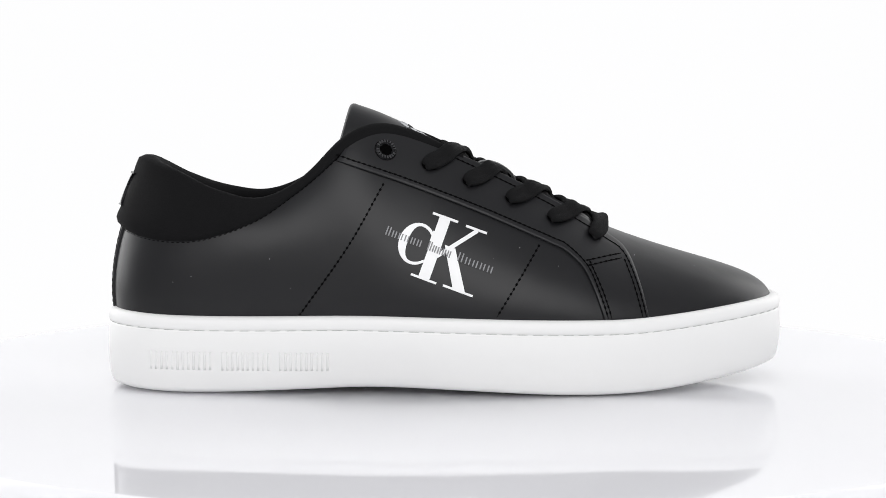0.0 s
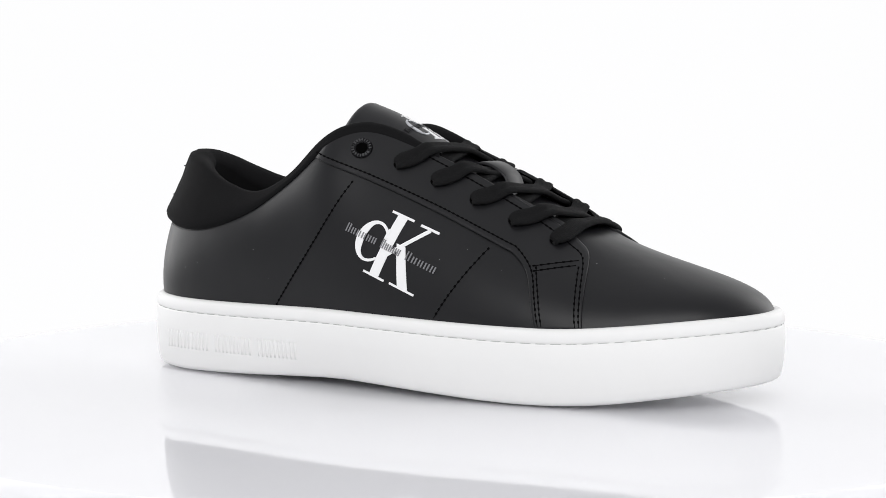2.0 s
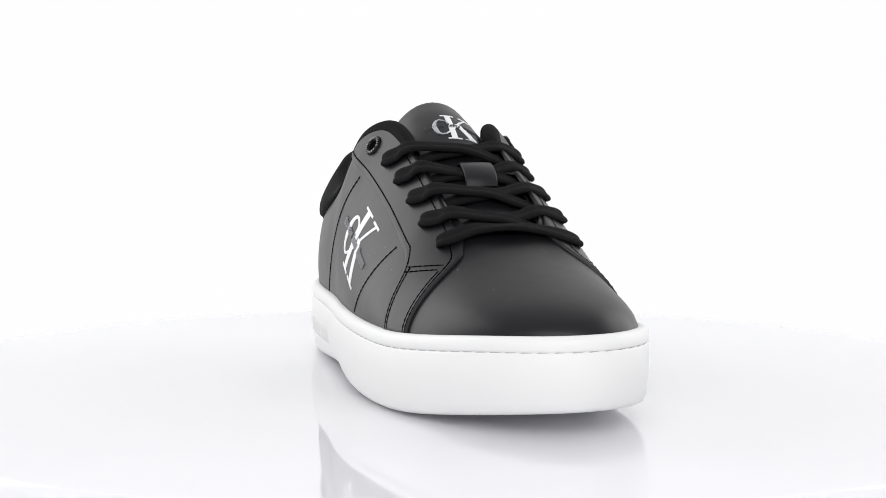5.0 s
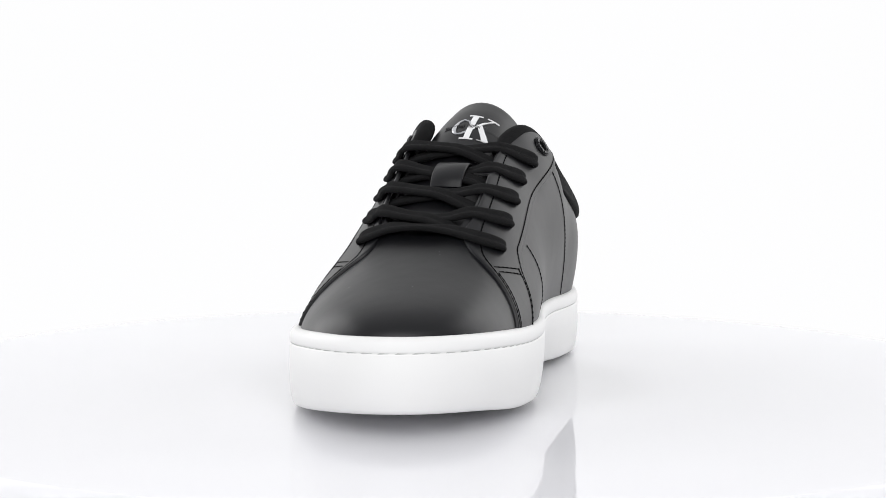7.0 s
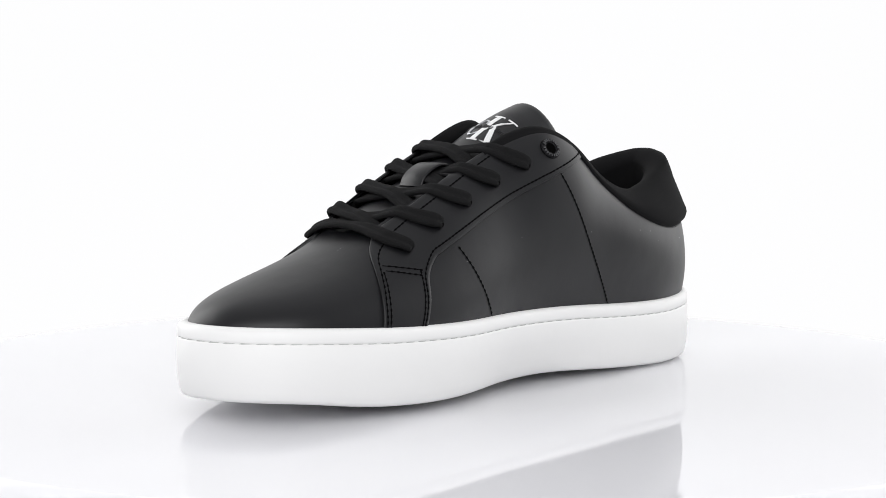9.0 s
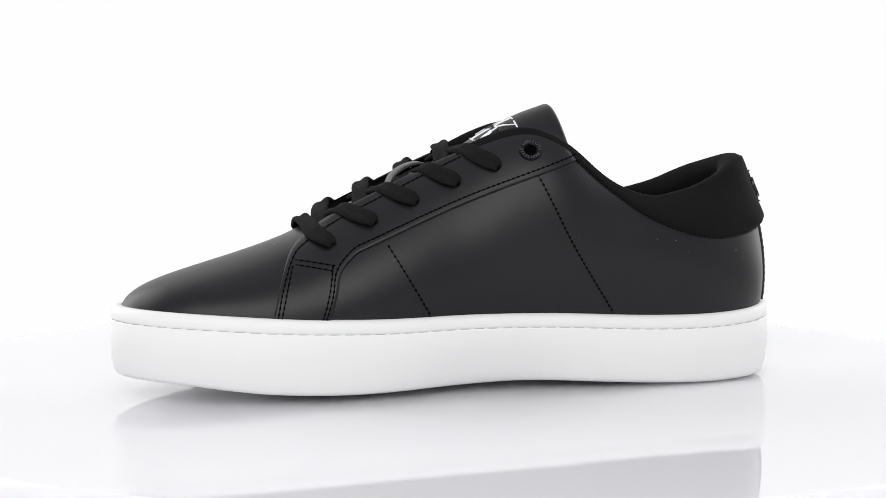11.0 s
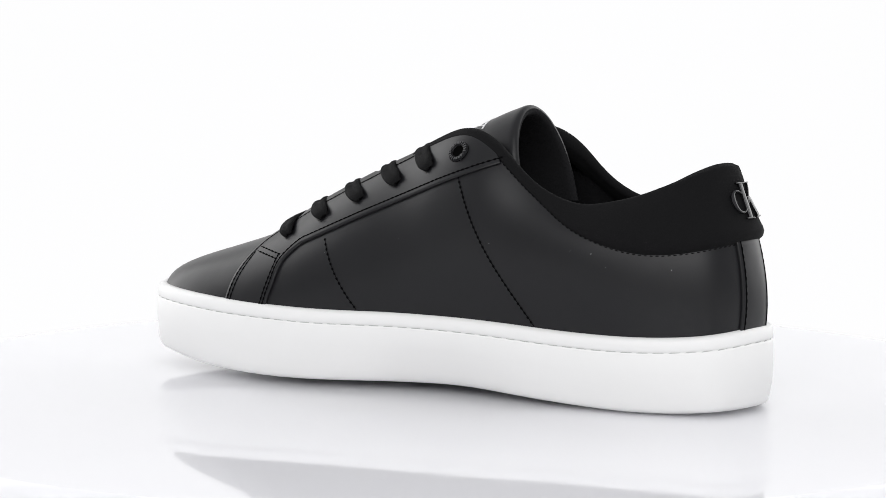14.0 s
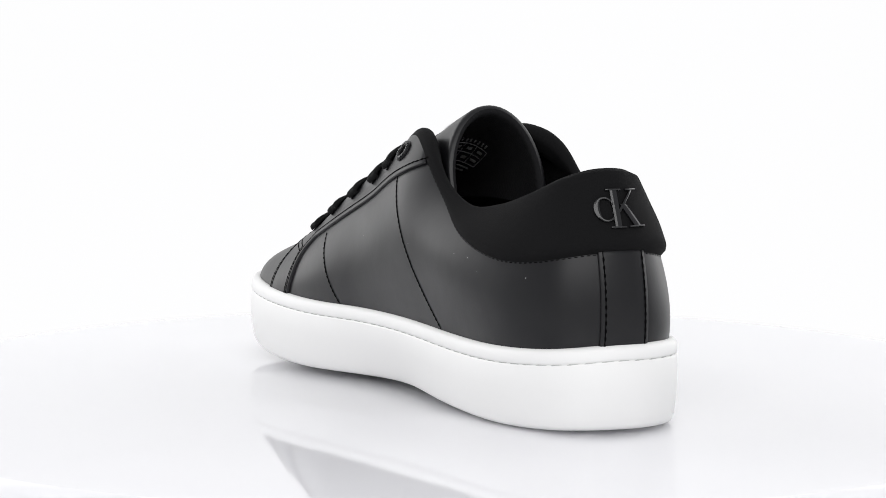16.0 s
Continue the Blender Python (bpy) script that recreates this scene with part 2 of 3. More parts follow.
def projected(edge_a, edge_b, side, na, nb):
    """A grid between two edges drawn on the side view, laid on the skin."""
    ea, eb = spline(edge_a, na), spline(edge_b, na)
    p, n = np.zeros((na, nb, 3)), np.zeros((na, nb, 3))
    for i in range(na):
        for j in range(nb):
            x, z = ea[i] + (eb[i] - ea[i]) * j / (nb - 1)
            p[i, j], n[i, j] = on_shell(x, z, side)
    return p, n


def seam(name, places, normals, mat, parent, length=0.0022, r=0.00031, lift=0.0002, groove=0.0, tilt=0.0):
    """A row of separate short stitches along places."""
    verts, faces = [], []
    gaps = np.linalg.norm(np.diff(places, axis=0), axis=1)
    for k in range(len(places) - 1):
        if gaps[k] > 1.8 * np.median(gaps):
            continue
        a, d, n = places[k], places[k + 1] - places[k], normals[k]
        d = d / max(np.linalg.norm(d), 1e-9)
        d = d + np.array([0, 0, tilt])
        s = np.cross(n, d)
        c = a + n * lift
        v = len(verts)
        h = length / 2
        verts += [c - d * h, c - d * h * .5 + s * r + n * r * .3, c - d * h * .5 + n * r * 0.6, c - d * h * .5 - s * r + n * r * .3,
                  c + d * h * .5 + s * r + n * r * .3, c + d * h * .5 + n * r * 0.6, c + d * h * .5 - s * r + n * r * .3, c + d * h]
        faces += [(v, v + 2, v + 1), (v, v + 3, v + 2), (v + 1, v + 2, v + 5, v + 4), (v + 2, v + 3, v + 6, v + 5), (v + 4, v + 5, v + 7), (v + 5, v + 6, v + 7)]
    if groove:
        # the thread's thin dark line from stitch to stitch
        v = len(verts)
        d = np.gradient(places, axis=0)
        s = np.cross(normals, d)
        s /= np.maximum(np.linalg.norm(s, axis=1), 1e-9)[:, None]
        for q, n, w in zip(places, normals, s):
            c = q + n * (lift + 0.00004)
            verts += [c - w * groove - n * 0.0002, c - w * groove * .6 + n * 0.0001, c + w * groove * .6 + n * 0.0001, c + w * groove - n * 0.0002]
        faces += [(v + 4 * k + j, v + 4 * k + j + 1, v + 4 * k + j + 5, v + 4 * k + j + 4) for k in range(len(places) - 1)
                  if gaps[k] < 1.8 * np.median(gaps) for j in range(3)]
    ob = link(name, verts, faces, mat, parent)
    return tagged(ob, kind="stuff")


def side_seam(points, side, parent, step=0.0023, lift=0.0001, smooth=True, r=0.00040, length=0.0018, groove=0.00022):
    path = even(spline(points, 80) if smooth else points, step)
    got = [on_shell(x, z, side) for x, z in path]
    return seam("stitching", np.array([g[0] for g in got]), np.array([g[1] for g in got]), THREAD, parent, length=length, lift=lift, r=r, groove=groove)


def build_sole(shoe):
    # rings of the side wall, from the inner top edge down and under
    x = OUT[:, 0]
    zt, zl = sole_top(x, OUT[:, 1]), curve(SOLE_LOW, x)
    waist = smoothstep((OUT[:, 1] - 0.01) / 0.02) * np.exp(-((x + 0.015) / 0.04) ** 2) * 0.006
    waist = waist + smoothstep((-OUT[:, 1] - 0.01) / 0.02) * np.exp(-((x + 0.035) / 0.04) ** 2) * 0.0025
    zl = zl + curve(INNER_LOW, x) * smoothstep((OUT[:, 1] + 0.025) / 0.05)
    rings = [(-0.016, -0.004), (-0.0055, -0.0010), (-0.0042, 0.0), (-0.0028, 0.0001), (-0.0016, -0.0003), (-0.0007, -0.0010), (-0.0002, -0.0020),
             (0.0, -0.0034), (0.0, -0.0051), (-0.0002, -0.0056), (-0.0009, -0.0060), (-0.0002, -0.0064), (0.0, -0.0069)]
    cols = []
    for inset, dz in rings:
        q = OUT + NORMAL * inset
        cols.append(np.column_stack([q, zt + dz]))
    for f, inset in ((0.35, 0.0003), (0.6, 0.0), (0.8, -0.0006), (0.92, -0.0013)):
        q = OUT + NORMAL * (inset - waist * f)[:, None]
        cols.append(np.column_stack([q, (zt - 0.0068) * (1 - f) + zl * f]))
    for inset, dz in ((-0.0018, 0.0009), (-0.0030, 0.0002), (-0.0050, 0.0), (-0.02, 0.0)):
        q = OUT + NORMAL * (inset - waist)[:, None]
        cols.append(np.column_stack([q, np.maximum(zl, 0.0003) + dz]))
    g = np.stack(cols, 1)
    m = g.shape[1]
    verts = [*g.reshape(-1, 3)]
    faces = grid_faces(NU, m, True)
    # close above and below along the middle
    for j in (0, m - 1):
        half = NU // 2
        for k in range(half):
            a, b = k, k + 1
            c, d = (NU - k - 1) % NU, (NU - k) % NU
            quad = [a * m + j, b * m + j, c * m + j, d * m + j]
            quad = list(dict.fromkeys(quad))
            if len(quad) > 2:
                faces.append(tuple(quad))
    sole = link("sole", verts, faces, RUBBER, shoe, "thick smooth white rubber cup sole")
    groove = g[:, 10]
    path = even(np.vstack([groove, groove[:1]]), 0.0066)
    idx = [np.argmin(((groove - q) ** 2).sum(1)) for q in path]
    nn = np.column_stack([NORMAL[idx], np.zeros(len(idx))])
    seam("stitching", path, nn, WHITE_THREAD, sole, length=0.0056, r=0.00042, lift=0.0001, tilt=0.06)
    # raised lettering turned into plain bars, on the outer heel side
    wall = BVHTree.FromPolygons([tuple(map(float, v)) for v in verts], grid_faces(NU, m, True))
    for x0, x1, count in ((-.1300, -.1015, 6), (-.0985, -.0765, 5), (-.0735, -.0510, 5)):
        pitch = (x1 - x0) / count
        for k in range(count):
            for f0, f1 in ((0.06, 0.28), (0.56, 0.78)):
                xs = np.linspace(x0 + pitch * (k + f0), x0 + pitch * (k + f1), 3)
                p = np.zeros((3, 5, 3))
                for i, xx in enumerate(xs):
                    for j, z in enumerate(np.linspace(0.0108, 0.0188, 5)):
                        hit = wall.ray_cast(Vector((xx, -0.2, z)), Vector((0, 1, 0)), 0.3)[0]
                        p[i, j] = hit
                n = np.zeros_like(p)
                n[:, :, 1] = -1
                sheet("raised_bar", p, n, 0.00015, RUBBER, sole)
    return sole


def build_upper(shoe):
    verts = [*SHELL.reshape(-1, 3)]
    upper = link("upper", verts, grid_faces(NU, NV, True), LEATHER, shoe, "smooth black leather vamp and quarters")
    # lining: the same form, a little inside
    g = SHELL - SHELL_N * 0.0022
    g = g[:, 2:]
    verts = [*g.reshape(-1, 3)]
    link("lining", verts, grid_faces(NU, g.shape[1], True), MESH, shoe, "black mesh lining inside the shoe")
    q = OUT - NORMAL * 0.0065
    verts = [(x, y, 0.036) for x, y in q]
    link("insole", verts, [tuple(range(NU))], MESH, shoe, "black padded insole", smooth=False)
    return upper


COLLAR_LOW = ([-.16, -.148, -.134, -.119, -.107, -.096, -.086, -.0735, -.059, -.047, -.040, -.030, -.018, -.005, .004],
              [.071, .0705, .0665, .0645, .0655, .0690, .0735, .082, .0925, .1027, .1083, .1118, .1088, .1045, .1005])


def build_collar(shoe):
    """Padded knit collar: a puffed band over the topline that rolls inside."""
    n_lat = int(NU * 9.2 / len(OUTLINE))
    order = list(range(-n_lat, n_lat + 1))
    rows = []
    vv = np.linspace(0, 1, NV)
    starts = []
    for k in order:
        col = SHELL[k % NU]
        low = np.interp(col[:, 0], *COLLAR_LOW)
        above = np.where(col[:, 2] - low > 0)[0]
        j = above[0] if len(above) else NV - 1
        if 0 < j:
            d0, d1 = (col[j - 1, 2] - low[j - 1]), (col[j, 2] - low[j])
            vc = vv[j - 1] + (vv[j] - vv[j - 1]) * (-d0) / max(d1 - d0, 1e-6) if d1 > d0 else 0.95
        else:
            vc = 0.5
        starts.append(min(vc, 0.965))
    starts = np.array(starts)
    for _ in range(2):
        starts = np.convolve(np.pad(starts, 4, mode="edge"), np.ones(9) / 9, "valid")
    for k, vc in zip(order, starts):
        col, nor = SHELL[k % NU], SHELL_N[k % NU]
        size = np.linalg.norm(col[-1] - np.array([np.interp(vc, vv, col[:, c]) for c in range(3)]))
        puff = min(0.0042, 0.0009 + 0.13 * size)
        inside = 0.0030 + 0.0034 * smoothstep((col[-1, 0] + 0.060) / 0.02) * (1 - smoothstep((col[-1, 0] + 0.012) / 0.01)) + 0.0052 * float(smoothstep((-0.085 - col[-1, 0]) / 0.03))
        nape = float(smoothstep((-0.118 - col[-1, 0]) / 0.012))
        ring = []
        for w in np.linspace(0, 1, 20):
            v = vc + (1 - vc) * w
            p = np.array([np.interp(v, vv, col[:, c]) for c in range(3)])
            n = np.array([np.interp(v, vv, nor[:, c]) for c in range(3)])
            bulge = puff * (1 - (1 - min(1, w * 2.6)) ** 2) ** 0.5 if w < 0.4 else puff
            hollow = nape * (0.0011 * math.exp(-((w - 0.10) / 0.08) ** 2) - 0.0010 * math.exp(-((w - 0.5) / 0.26) ** 4) + 0.0006 * math.exp(-((w - 1) / 0.12) ** 2))
            ring.append(p + n * (bulge - 0.0005 * (w == 0) + (hollow if w else 0)))
        p, n = col[-1], nor[-1]
        up = col[-1] - col[-2]
        up = up / np.linalg.norm(up)
        for a in (15, 35, 55, 75, 95, 115, 135, 155, 172):
            c, s = math.cos(radians(a)), math.sin(radians(a))
            ring.append(p + n * (c * (puff + inside) / 2 + (puff - inside) / 2) + up * s * min((puff + inside) * 0.5, 0.0039))
        for v in np.linspace(0.97, max(vc - 0.05, 0.3), 8):
            q = np.array([np.interp(v, vv, col[:, c]) for c in range(3)])
            m = np.array([np.interp(v, vv, nor[:, c]) for c in range(3)])
            ring.append(q - m * (inside - 0.0002 + 0.004 * min(1, size / 0.03) * math.sin(math.pi * min(1, (1 - v) / (1 - vc + 0.05)))))
        rows.append(ring)
    g = np.array(rows)
    collar = link("collar", [*g.reshape(-1, 3)], grid_faces(len(order), g.shape[1]), KNIT, shoe, "padded matt black knit collar and binding")
    low = np.array([[np.interp(vc - 0.001, vv, SHELL[k % NU][:, c]) for c in range(3)] for k, vc in zip(order, starts)])
    path = even(low, 0.0024)
    near = [int(np.argmin(((low - q) ** 2).sum(1))) for q in path]
    nn = np.array([SHELL_N[order[i] % NU][int(starts[i] * (NV - 1))] for i in near])
    seam("stitching", path, nn, THREAD, collar, length=0.0017, r=0.00022, lift=0.0)
    return collar


# ---------- tongue ----------
TONGUE_X = [(.068, .0077, .0695), (.048, .0067, .0805), (.025, .0050, .0915), (.002, .0036, .1025), (-.015, .0026, .1130), (-.030, .0021, .1203), (-.0425, .0020, .1248)]
TONGUE_W = [(.016, .003, 0.0), (.019, .005, 0.0), (.021, .008, 0.0), (.0235, .015, -.001), (.0243, .023, -.003), (.0241, .029, -.006), (.0232, .032, -.0085)]


def tongue_grid(drop, n=44, m=33):
    c, w = spline(TONGUE_X, n), spline(TONGUE_W, n)
    g = np.zeros((n, m, 3))
    for i in range(n):
        for j in range(m):
            a = (-1 + 2 * j / (m - 1)) * math.pi / 2 * 1.2
            edge = max(-math.pi / 2, min(math.pi / 2, a))
            bend = 1 - math.cos(edge) + abs(a - edge)
            g[i, j] = (c[i, 0] + w[i, 2] * bend, c[i, 1] + w[i, 0] * math.sin(edge), c[i, 2] - w[i, 1] * bend)
    if drop:
        du, dv = np.gradient(g, axis=0), np.gradient(g, axis=1)
        nn = np.cross(du, dv)
        nn /= np.linalg.norm(nn, axis=2)[:, :, None]
        nn *= np.sign(nn[:, :, 2:].mean())
        g = g - nn * drop
    return g


def build_tongue(shoe):
    top, low = tongue_grid(0), tongue_grid(0.0042)
    n, m = top.shape[:2]
    roll = []
    for k in range(1, 6):
        a = math.pi * k / 6
        mid, half = (top[-1] + low[-1]) / 2, (top[-1] - low[-1]) / 2
        fwd = top[-1] - top[-2]
        fwd = fwd / np.linalg.norm(fwd, axis=1)[:, None] * 0.0021
        roll.append(mid + half * math.cos(a) + fwd * math.sin(a))
    g = np.concatenate([top, np.array(roll)[:3]], 0)
    tongue = link("tongue", [*g.reshape(-1, 3)], grid_faces(g.shape[0], m), LEATHER, shoe, "black leather tongue")
    g = np.concatenate([np.array(roll)[2:], low[::-1]], 0)
    link("tongue_lining", [*g.reshape(-1, 3)], grid_faces(g.shape[0], m), MESH, tongue, "black mesh back of the tongue")
    for j in (0, m - 1):
        strip = np.stack([top[:, j], low[:, j]], 1)
        link("tongue_edge", [*strip.reshape(-1, 3)], grid_faces(n, 2), EDGE, tongue)
    return tongue


# ---------- lace ----------
def ribbon(name, path, normals, width, thick, mat, parent, label=""):
    """A flat woven band with rounded edges swept along path."""
    n = len(path)
    t = np.gradient(path, axis=0)
    t /= np.linalg.norm(t, axis=1)[:, None]
    section = [(math.copysign(abs(math.cos(a)) ** 0.6, math.cos(a)) * width / 2, math.copysign(abs(math.sin(a)) ** 0.8, math.sin(a)) * thick / 2)
               for a in np.linspace(0, 2 * math.pi, 24, endpoint=False)]
    verts = []
    for i in range(n):
        s = np.cross(t[i], normals[i])
        s /= np.linalg.norm(s)
        u = np.cross(s, t[i])
        taper = 0.42 + 0.58 * smoothstep(min(1, 5 * i / n, 5 * (n - 1 - i) / n))
        for a, b in section:
            weave = 0.00016 * math.sin(i * 1.45 + 9.0 * abs(a) / width)
            flat = 1 - 0.45 * math.exp(-(a / (width * 0.16)) ** 2)
            verts.append(path[i] + s * (a * taper + math.copysign(weave, a)) + u * (b * flat + math.copysign(weave, b)))
    k = len(section)
    faces = [(i * k + j, i * k + (j + 1) % k, (i + 1) * k + (j + 1) % k, (i + 1) * k + j) for i in range(n - 1) for j in range(k)]
    faces += [tuple(range(k)), tuple(range((n - 1) * k, n * k))]
    return link(name, verts, faces, mat, parent, label)


EYELET_X = [-.0105, .0073, .0260, .0443, .0627]
EYELET_Z = [.0980, .0908, .0830, .0745, .0667]


def build_laces(shoe):
    n = len(OUTLINE)
    third = NU * 7 // n, NU * 14 // n
    outer, inner = TOP[third[0]:third[1]], TOP[NU - third[1]:NU - third[0]][::-1]
    tx, tz = [-q[0] for q in TONGUE_X], [q[2] for q in TONGUE_X]
    mid = lambda x: np.interp(x, [-.03, .063], [.0032, .0080])
    over_tongue = lambda x, y, lift: np.array([x, mid(x) + y, np.interp(-x, tx, tz) + lift])

    def edge(x, side, lift):
        e = outer if side < 0 else inner
        return np.array([x, np.interp(x, e[:, 0], e[:, 1]), np.interp(x, e[:, 0], e[:, 2]) + lift])

    for i in range(5):
        for side in (-1, 1):
            x = EYELET_X[i] - (0.0028 if side > 0 else 0)
            a, na = on_shell(x, EYELET_Z[i], side)
            b, nb = on_shell(EYELET_X[i] - (0.0028 if side < 0 else 0), EYELET_Z[i] - 0.0012, -side)
            rise = np.array([0.0, 0, 0.4])

            def flank(sd, dx, part):
                """A place on the facing, part of the way from the eyelet to the throat edge."""
                e = edge(x + dx, sd, 0)
                q, n = on_shell(x + dx * part, EYELET_Z[i] + (e[2] - EYELET_Z[i]) * part, sd)
                return q + n * (0.0027 if sd < 0 else 0.0021), n
            m, nm = flank(side, .0125 if i < 4 else .005, 0.5)
            if i == 4:
                if side > 0:
                    continue
                m2, nm2 = flank(1, .005, 0.5)
                pts = [a - na * 0.0015, a + na * 0.0028, m, over_tongue(.0672, -.0135, .0040), over_tongue(.0675, -.004, .0047),
                       over_tongue(.0675, .004, .0047), over_tongue(.0668, .0135, .0034), m2, b + nb * 0.0028, b - nb * 0.0015]
                nrm = [na, na, nm, nm + rise, (0.1, 0, 1), (0.1, 0, 1), nm2 + rise, nm2, nb, nb]
            else:
                up = (0.0024 if side < 0 else 0.0010) if i == 1 else (0.0042 if side < 0 else 0.0020)
                pts = [a - na * 0.0015, a + na * 0.0028, m, edge(x + .0118, side, .0018 if side < 0 else .0004) + np.array([0, -.0012 if side < 0 else 0, 0]),
                       over_tongue(x + .0145, side * .009, up), over_tongue(x + .0162, -side * .002, up - .0004),
                       over_tongue(x + .0178, -side * .012, .0008), edge(x + .0190, -side, -.0034), edge(x + .0195, -side, -.0075) + np.array([0, -side * .002, 0])]
                nrm = [na, na, nm, nm + rise, (.35, 0, 1), (.4, 0, 1), (.4, -side * .2, 1), (.3, -side * .5, 1), (.3, -side * .8, 1)]
            path = spline(pts, 150)
            nn = spline(np.array([np.array(v, float) / np.linalg.norm(v) for v in nrm]), 150)
            ribbon("lace", path, nn, 0.0076, 0.0025, LACE, shoe, "flat woven black lace")


def ring_on(name, p, n, r_out, r_in, height, mat, parent, label=""):
    z = Vector(n).normalized()
    rot = z.to_track_quat("Z", "Y").to_matrix()
    prof = [(r_in, -0.001), (r_in, height * .6), (r_in * .75 + r_out * .25, height), (r_in * .3 + r_out * .7, height), (r_out * .97, height * .55), (r_out, 0), (r_out, -0.0006)]
    k = 48
    verts = [Vector(p) + rot @ Vector((r * math.cos(2 * math.pi * i / k), r * math.sin(2 * math.pi * i / k), h)) for i in range(k) for r, h in prof]
    return link(name, verts, grid_faces(k, len(prof), True), mat, parent, label)


def disc_on(name, p, n, r, lift, mat, parent):
    rot = Vector(n).normalized().to_track_quat("Z", "Y").to_matrix()
    verts = [Vector(p) + rot @ Vector((r * math.cos(2 * math.pi * i / 24), r * math.sin(2 * math.pi * i / 24), lift)) for i in range(24)]
    return link(name, verts, [tuple(range(24))], mat, parent, smooth=False)


def raised_marks(p, n, parent):
    """Small worn bars round the face of a ring."""
    rot = Vector(n).normalized().to_track_quat("Z", "Y").to_matrix()
    rng = random.Random(4)
    verts, faces = [], []
    for k in range(20):
        if k % 10 == 9:
            continue
        a, w = 2 * math.pi * k / 20, 0.00040 * rng.uniform(.6, 1.2)
        c, d = Vector((math.cos(a), math.sin(a), 0)), Vector((-math.sin(a), math.cos(a), 0))
        v = len(verts)
        for h in (-0.0002, 0.00022):
            verts += [Vector(p) + rot @ (c * r + d * q + Vector((0, 0, h))) for r, q in ((.0033, -w), (.0033, w), (.0045, w), (.0045, -w))]
        faces += [(v + 4, v + 5, v + 6, v + 7)] + [(v + j, v + (j + 1) % 4, v + 4 + (j + 1) % 4, v + 4 + j) for j in range(4)]
    return tagged(link("raised_marks", verts, faces, MARK_METAL, parent, smooth=False), kind="stuff")


# ---------- eyestays, seams, prints ----------
STAY_LOW = [(-.049, .1005), (-.020, .0905), (.010, .0790), (.037, .0675), (.0445, .0642), (.050, .0615), (.0575, .0545), (.0625, .0440), (.0665, .0325)]
STAY_TOP = {-1: [(-.044, .1080), (-.030, .1128), (-.012, .1085), (.015, .0978), (.042, .0845), (.059, .0748), (.0700, .0672), (.0778, .0605), (.0825, .0480), (.0860, .0325)],
            1: [(-.044, .1075), (-.030, .1120), (-.012, .1085), (.015, .0978), (.042, .0848), (.059, .0758), (.0690, .0690), (.0768, .0615), (.0825, .0485), (.0865, .0325)]}


def build_stays(shoe):
    for side in (-1, 1):
        top = STAY_TOP[side]
        foot = 0.0035 if side > 0 else 0.0
        shift = lambda x, z: x - foot * float(smoothstep((.062 - z) / .02))
        p, n = projected([(shift(x, z), z) for x, z in STAY_LOW], top, side, 78, 18)
        stay = sheet("eyestay", p, n, 0.0012, LEATHER, shoe, "black leather lace facing", edge=0.75, crisp=True)
        side_seam([(shift(x, z) + .0006, z + .0021) for x, z in STAY_LOW[:6]] + [(shift(x, z), z) for x, z in ((.0592, .0552), (.0641, .0445), (.0679, .0335))], side, stay, lift=0.00122)
        side_seam([(shift(x, z), z) for x, z in ((.0606, .0562), (.0655, .0450), (.0694, .0335))], side, stay, lift=0.00122)
        side_seam([(.0010, .1012)] + [(x - .0010, z - .0026) for x, z in top[3:6]] + [(top[6][0] - .0016, top[6][1] - .0019), (top[7][0] - .0017, top[7][1] - .0010), (.0811, .0475), (.0846, .0335)], side, stay, lift=0.00122)
        side_seam([(.0764, .0562), (.0795, .0470), (.0830, .0335)], side, stay, lift=0.00122)
        side_seam([(.0595, .0570), (.0680, .0582), (.0750, .0590)], side, stay, lift=0.00122)
        side_seam([(.0605, .0550), (.0680, .0562), (.0750, .0571)], side, stay, lift=0.00122)
        # quarter seams
        back, fore = (-.0043, -.0028) if side > 0 else (0, 0)
        side_seam([(-.0290 + back * .45, .0905 - back * .95), (-.0440 + back * .6, .0640), (-.0658 + back * .25, .0330)], side, shoe, step=0.0023, r=0.00048, length=0.0015, groove=0.00012)
        side_seam([(.0385 + fore, .0640 - fore * .4), (.0290 + fore, .0490), (.0200 + fore, .0345)], side, shoe, step=0.0023, r=0.00048, length=0.0015, groove=0.00012)
        for x, z in zip(EYELET_X, EYELET_Z):
            a, na = on_shell(x - (0.0028 if side > 0 else 0), z, side)
            disc_on("eyelet_hole", a, na, 0.0024, 0.0016, HOLE, stay)
        a, na = on_shell(-.0285, .1046, side)
        ring = ring_on("eyelet_ring", a + na * 0.0012, na, 0.0050, 0.0025, 0.0010, GUNMETAL, stay, "dark gunmetal eyelet ring with worn raised marks")
        raised_marks(a + na * 0.0022, na, ring)
        disc_on("eyelet_hole", a, na, 0.0027, 0.0017, HOLE, ring)


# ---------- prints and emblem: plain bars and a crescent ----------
def strip_bar(a, b, width, n=8):
    """A straight bar from a to b as two edges."""
    a, b = np.array(a, float), np.array(b, float)
    d = (b - a) / np.linalg.norm(b - a)
    s = np.array([-d[1], d[0]]) * width / 2
    t = np.linspace(0, 1, n)[:, None]
    line = a + (b - a) * t
    return line - s, line + s


